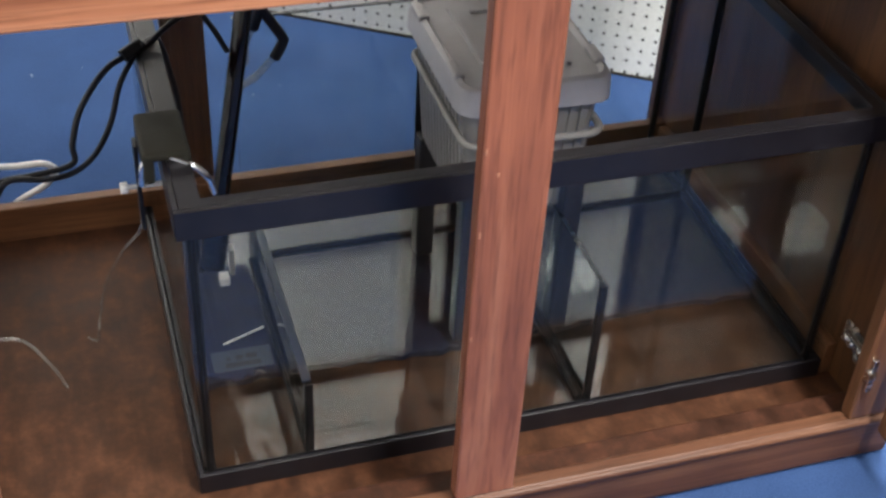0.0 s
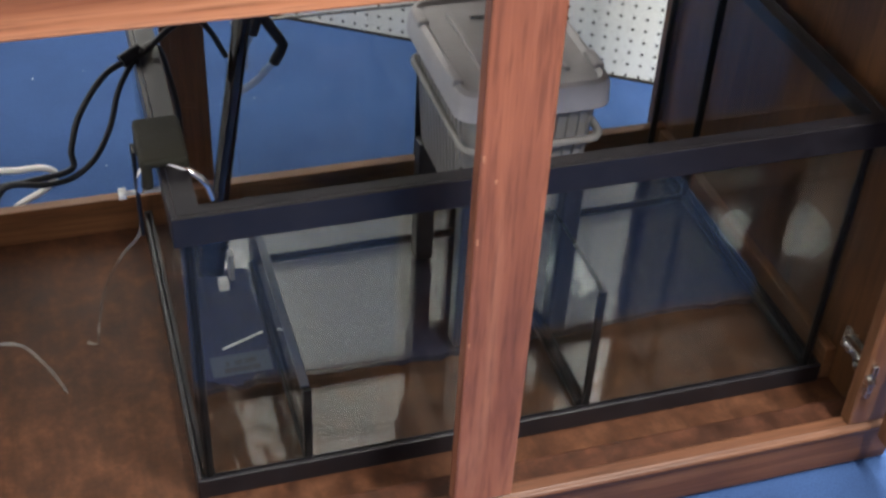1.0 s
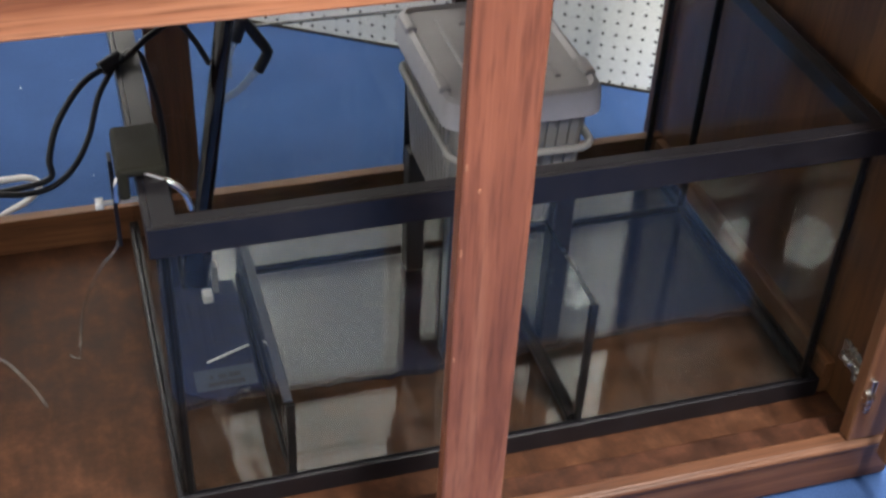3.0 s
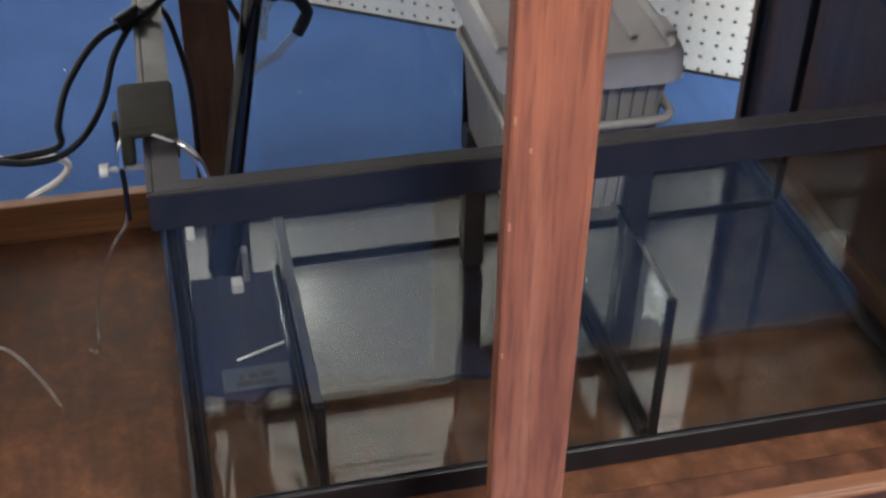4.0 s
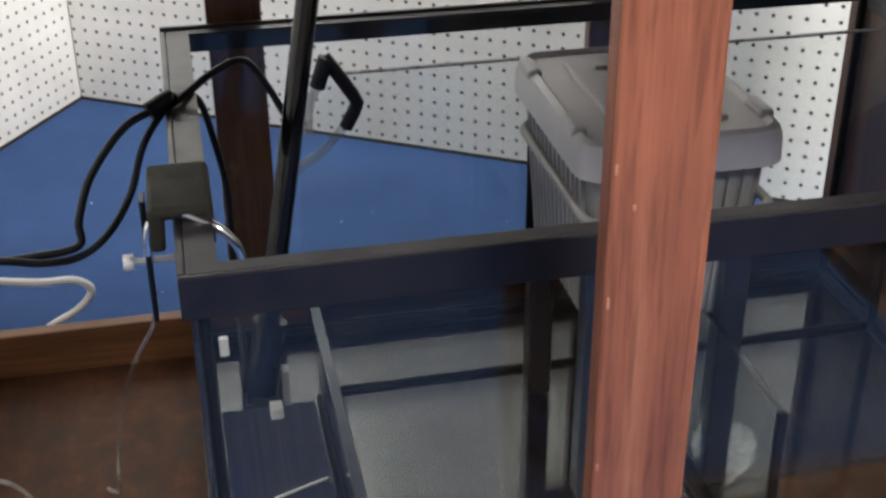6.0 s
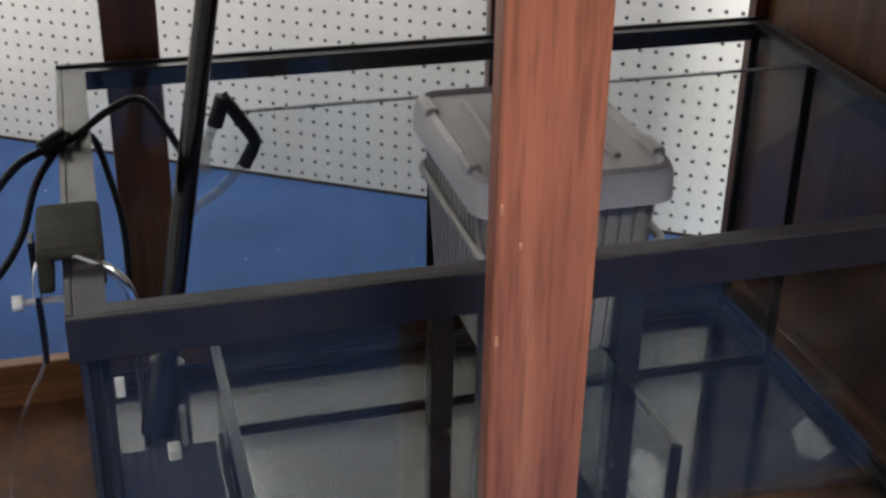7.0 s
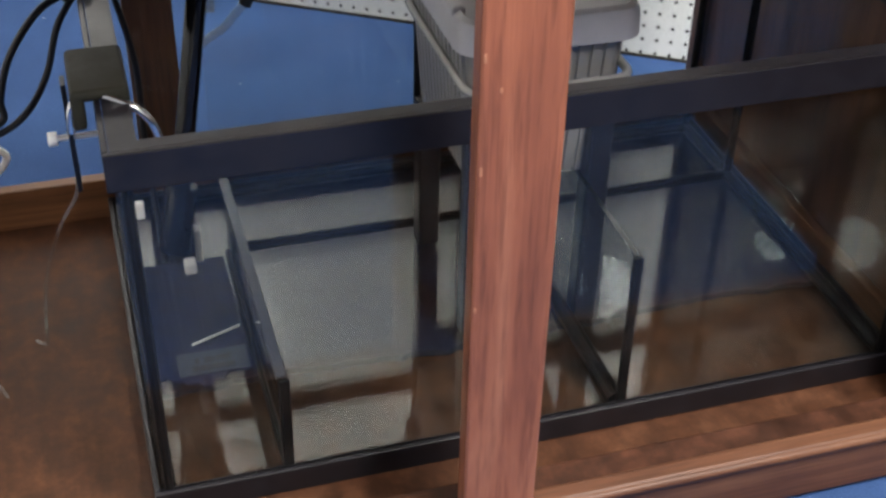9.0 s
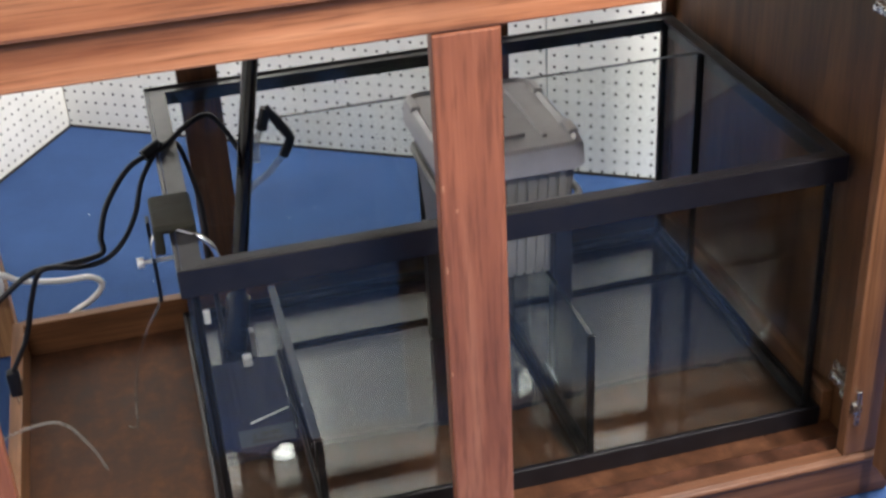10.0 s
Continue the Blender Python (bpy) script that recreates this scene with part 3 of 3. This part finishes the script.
def elbow():
    t = thing("hose_elbow", "black plastic elbow with a short clear hose", "pipe fitting", at=(0.171, 0.41, 0.481))
    o = -Vector((0.171, 0.41, 0.481))
    part("inlet", rod(bmesh.new(), Vector((0.160, 0.41, 0.450)) + o, Vector((0.171, 0.41, 0.483)) + o, 0.0088, 16), RUBBER, t, smooth=True)
    part("arm", tube(bmesh.new(), [Vector(p) + o for p in ((0.166, 0.41, 0.474), (0.172, 0.41, 0.481), (0.180, 0.41, 0.468), (0.199, 0.41, 0.437), (0.203, 0.41, 0.428), (0.199, 0.41, 0.418), (0.189, 0.41, 0.400))], 0.0078, 14), RUBBER, t, smooth=True)
    part("clear_hose", tube(bmesh.new(), smooth_path([Vector(p) + o for p in ((0.190, 0.41, 0.403), (0.180, 0.411, 0.392), (0.162, 0.412, 0.372), (0.137, 0.414, 0.355), (0.118, 0.405, 0.340))]), 0.0052, 12), CLEARTUBE, t, "clear vinyl hose", smooth=True)
    part("stub", tube(bmesh.new(), smooth_path([Vector(p) + o for p in ((0.162, 0.41, 0.456), (0.150, 0.41, 0.428), (0.146, 0.40, 0.40))]), 0.0056, 12), CLEARTUBE, t, smooth=True)
    return t


elbow()


def clamp():
    t = thing("hose_clamp", "olive-grey plastic hose holder clipped over the rim", "clamp", at=(0.005, 0.14, 0.463))
    o = Vector((0.005, 0.14, 0.463))
    bm = bmesh.new()
    box(bm, -0.029, 0.027, -0.045, 0.052, 0.001, 0.0135, bevel=0.006, seg=4)
    box(bm, -0.029, -0.016, -0.045, 0.052, -0.028, 0.010, bevel=0.004, seg=3)
    box(bm, 0.016, 0.027, -0.045, 0.052, -0.026, 0.010, bevel=0.004, seg=3)
    part("saddle", bm, OLIVE, t, smooth=True)
    part("bracket", boxes((-0.036, -0.031, -0.012, 0.010, -0.116, 0.006), bevel=0.001), RUBBER, t, "thin black bracket arm")
    screw = part("thumbscrew", rod(bmesh.new(), (-0.052, -0.003, -0.056), (-0.002, -0.003, -0.056), 0.0030, 14), WHITEPL, t, "white nylon thumbscrew", smooth=True)
    part("screw_head", rod(bmesh.new(), (-0.056, -0.003, -0.056), (-0.047, -0.003, -0.056), 0.0072, 16), WHITEPL, screw, smooth=True)
    arc = [Vector(p) - o for p in ((-0.027, 0.105, 0.43), (-0.024, 0.105, 0.455), (-0.014, 0.103, 0.4665), (0.003, 0.10, 0.469), (0.020, 0.095, 0.463), (0.036, 0.09, 0.455), (0.048, 0.086, 0.441), (0.054, 0.085, 0.420))]
    part("tube_arc", tube(bmesh.new(), smooth_path(arc), 0.0042, 12), CHROME, t, "bright metal tube bent over the rim", smooth=True)
    return t


clamp()

hose("air_hose", [(-0.027, 0.135, 0.375), (-0.034, 0.15, 0.33), (-0.057, 0.20, 0.262), (-0.083, 0.255, 0.165), (-0.098, 0.30, 0.065), (-0.103, 0.322, 0.012), (-0.108, 0.329, 0.0032), (-0.118, 0.338, 0.0028)], 0.0021, CLEARTUBE, "thin clear air hose hanging to the cabinet floor", "hose")
hose("air_hose", [(-0.40, 0.25, -0.0265), (-0.345, 0.25, 0.045), (-0.301, 0.25, 0.083), (-0.248, 0.25, 0.099), (-0.205, 0.25, 0.094), (-0.174, 0.243, 0.050), (-0.155, 0.238, 0.0035)], 0.0027, CLEARTUBE, "clear air hose arching over the side rail", "hose")

CORDS = "black power cords"
hose("black_cable", [(-0.36, 0.20, 0.16), (-0.268, 0.23, 0.306), (-0.233, 0.24, 0.340), (-0.194, 0.25, 0.359), (-0.153, 0.26, 0.357), (-0.102, 0.279, 0.354), (-0.098, 0.29, 0.378), (-0.081, 0.31, 0.417), (-0.041, 0.335, 0.457), (0.009, 0.358, 0.4685), (0.048, 0.38, 0.487), (0.082, 0.40, 0.491), (0.104, 0.408, 0.461), (0.122, 0.392, 0.428)], 0.0042, RUBBER, "black power cord looped over the tank rim", "cord", CORDS)
hose("black_cable", [(-0.262, 0.29, 0.175), (-0.229, 0.28, 0.239), (-0.209, 0.26, 0.307), (-0.184, 0.245, 0.362), (-0.136, 0.255, 0.352), (-0.101, 0.272, 0.346), (-0.071, 0.285, 0.362), (-0.046, 0.31, 0.391), (-0.026, 0.33, 0.439), (0.008, 0.364, 0.4685), (0.031, 0.40, 0.452), (0.044, 0.43, 0.393), (0.054, 0.435, 0.317), (0.053, 0.42, 0.20), (0.055, 0.33, 0.10)], 0.0040, RUBBER, "black power cord hanging into the tank", "cord", CORDS)
tie = part("cord_tie", rod(rod(bmesh.new(), (-0.020, 0.347, 0.464), (0.006, 0.359, 0.474), 0.0092, 14), (0.000, 0.352, 0.466), (0.010, 0.350, 0.480), 0.003, 8), RUBBER, None, smooth=True)
tagged(tie, "black tie bundling two power cords", "cable tie")
plug = thing("cord_plug", "black moulded plug at the end of a cord", "plug", at=(-0.262, 0.29, 0.155))
part("plug_body", boxes((-0.010, 0.008, -0.012, 0.008, -0.018, 0.024), bevel=0.004), RUBBER, plug, smooth=True)
for dy in (-0.006, 0.004):
    part("prong", boxes((-0.0035, -0.0015, dy - 0.001, dy + 0.003, -0.034, -0.018)), NICKEL, plug)
hose("white_cable", [(-0.306, 0.612, 0.165), (-0.285, 0.612, 0.164), (-0.261, 0.63, 0.137), (-0.198, 0.64, 0.119), (-0.150, 0.648, 0.112), (-0.132, 0.66, 0.087), (-0.154, 0.665, 0.057), (-0.197, 0.67, 0.030), (-0.240, 0.68, -0.015), (-0.26, 0.70, -0.025)], 0.0052, WHITECORD, "thick white cord curling down behind the back rail", "cord")


def outlet():
    t = thing("power_strip", "small white outlet strip hung on the rear corner upright", "power strip", at=(-0.31, 0.643, 0.15))
    part("housing", boxes((-0.030, 0.016, -0.028, 0.0165, -0.035, 0.032), bevel=0.004), WHITEPL, t, smooth=True)
    for z in (-0.018, 0.012):
        part("socket", boxes((-0.018, 0.006, -0.0295, -0.0275, z - 0.009, z + 0.009), bevel=0.002), RUBBER, t)
    return t


outlet()


# ---- door and hinges ----
def hinge(x, y, z, k=1.1):
    t = thing("cup_hinge", "bright nickel concealed cabinet hinge, opened", "hinge", "cabinet hinges", at=(x, y, z))
    t.scale = (k, k, k)
    part("mount_plate", boxes((-0.004, 0.0, -0.012, 0.034, -0.010, 0.010), bevel=0.001), NICKEL, t)
    arm = part("arm", boxes((-0.015, -0.0045, -0.020, 0.022, -0.006, 0.006), bevel=0.002), NICKEL, t)
    for dy in (-0.012, 0.004, 0.016):
        part("screw", rod(bmesh.new(), (-0.018, dy, 0), (-0.012, dy, 0), 0.0036, 12), CHROME, arm, smooth=True)
    part("link", boxes((-0.024, -0.010, -0.040, -0.016, -0.005, 0.005), bevel=0.002), NICKEL, t)
    part("cup", rod(bmesh.new(), (-0.026, -0.046, 0), (-0.016, -0.046, 0), 0.0085, 20), NICKEL, t, smooth=True)
    part("wing", boxes((-0.022, -0.016, -0.052, -0.044, -0.024, 0.024), bevel=0.001), NICKEL, t)
    return t


h1 = hinge(0.907, -0.085, 0.14, 1.2)
copy_thing(h1, pose(0.907, -0.085, 0.70))


def door():
    t = thing("door", "open stained oak cabinet door on nickel hinges", "cabinet door", at=(0.905, -0.165, 0.05))
    part("door_stile", boxes((0, 0.02, -0.065, 0.0, 0.0, 0.73), bevel=0.003), ORANGE_V, t)
    part("door_stile", boxes((0, 0.02, -0.46, -0.395, 0.0, 0.73), bevel=0.003), ORANGE_V, t)
    part("door_rail", boxes((0, 0.02, -0.394, -0.066, 0.0, 0.065), bevel=0.003), OAK_Y, t)
    part("door_rail", boxes((0, 0.02, -0.394, -0.066, 0.665, 0.73), bevel=0.003), OAK_Y, t)
    part("door_panel", boxes((0.006, 0.014, -0.396, -0.064, 0.063, 0.667)), PLY_V, t)
    return t


door()


# ---- small litter on the carpet ----
def lint():
    rng = random.Random(7)
    bm = bmesh.new()
    for k in range(16):
        x, y = rng.uniform(-0.5, 0.9), rng.uniform(0.72, 1.5)
        if y > 1.5 - 0.63 * x or (x < -0.2 and y > 1.3):
            continue
        a, r = rng.uniform(0, 3.1), rng.uniform(0.0008, 0.0016)
        dx, dy = math.cos(a) * r * 1.8, math.sin(a) * r * 1.8
        rod(bm, (x - dx, y - dy, Z0 + 0.0012), (x + dx, y + dy, Z0 + 0.0018), r * 0.45, 5)
    return tagged(part("carpet_lint", bm, WHITEPL), "tiny pale specks of lint lying on the carpet", "lint", kind="stuff")


lint()
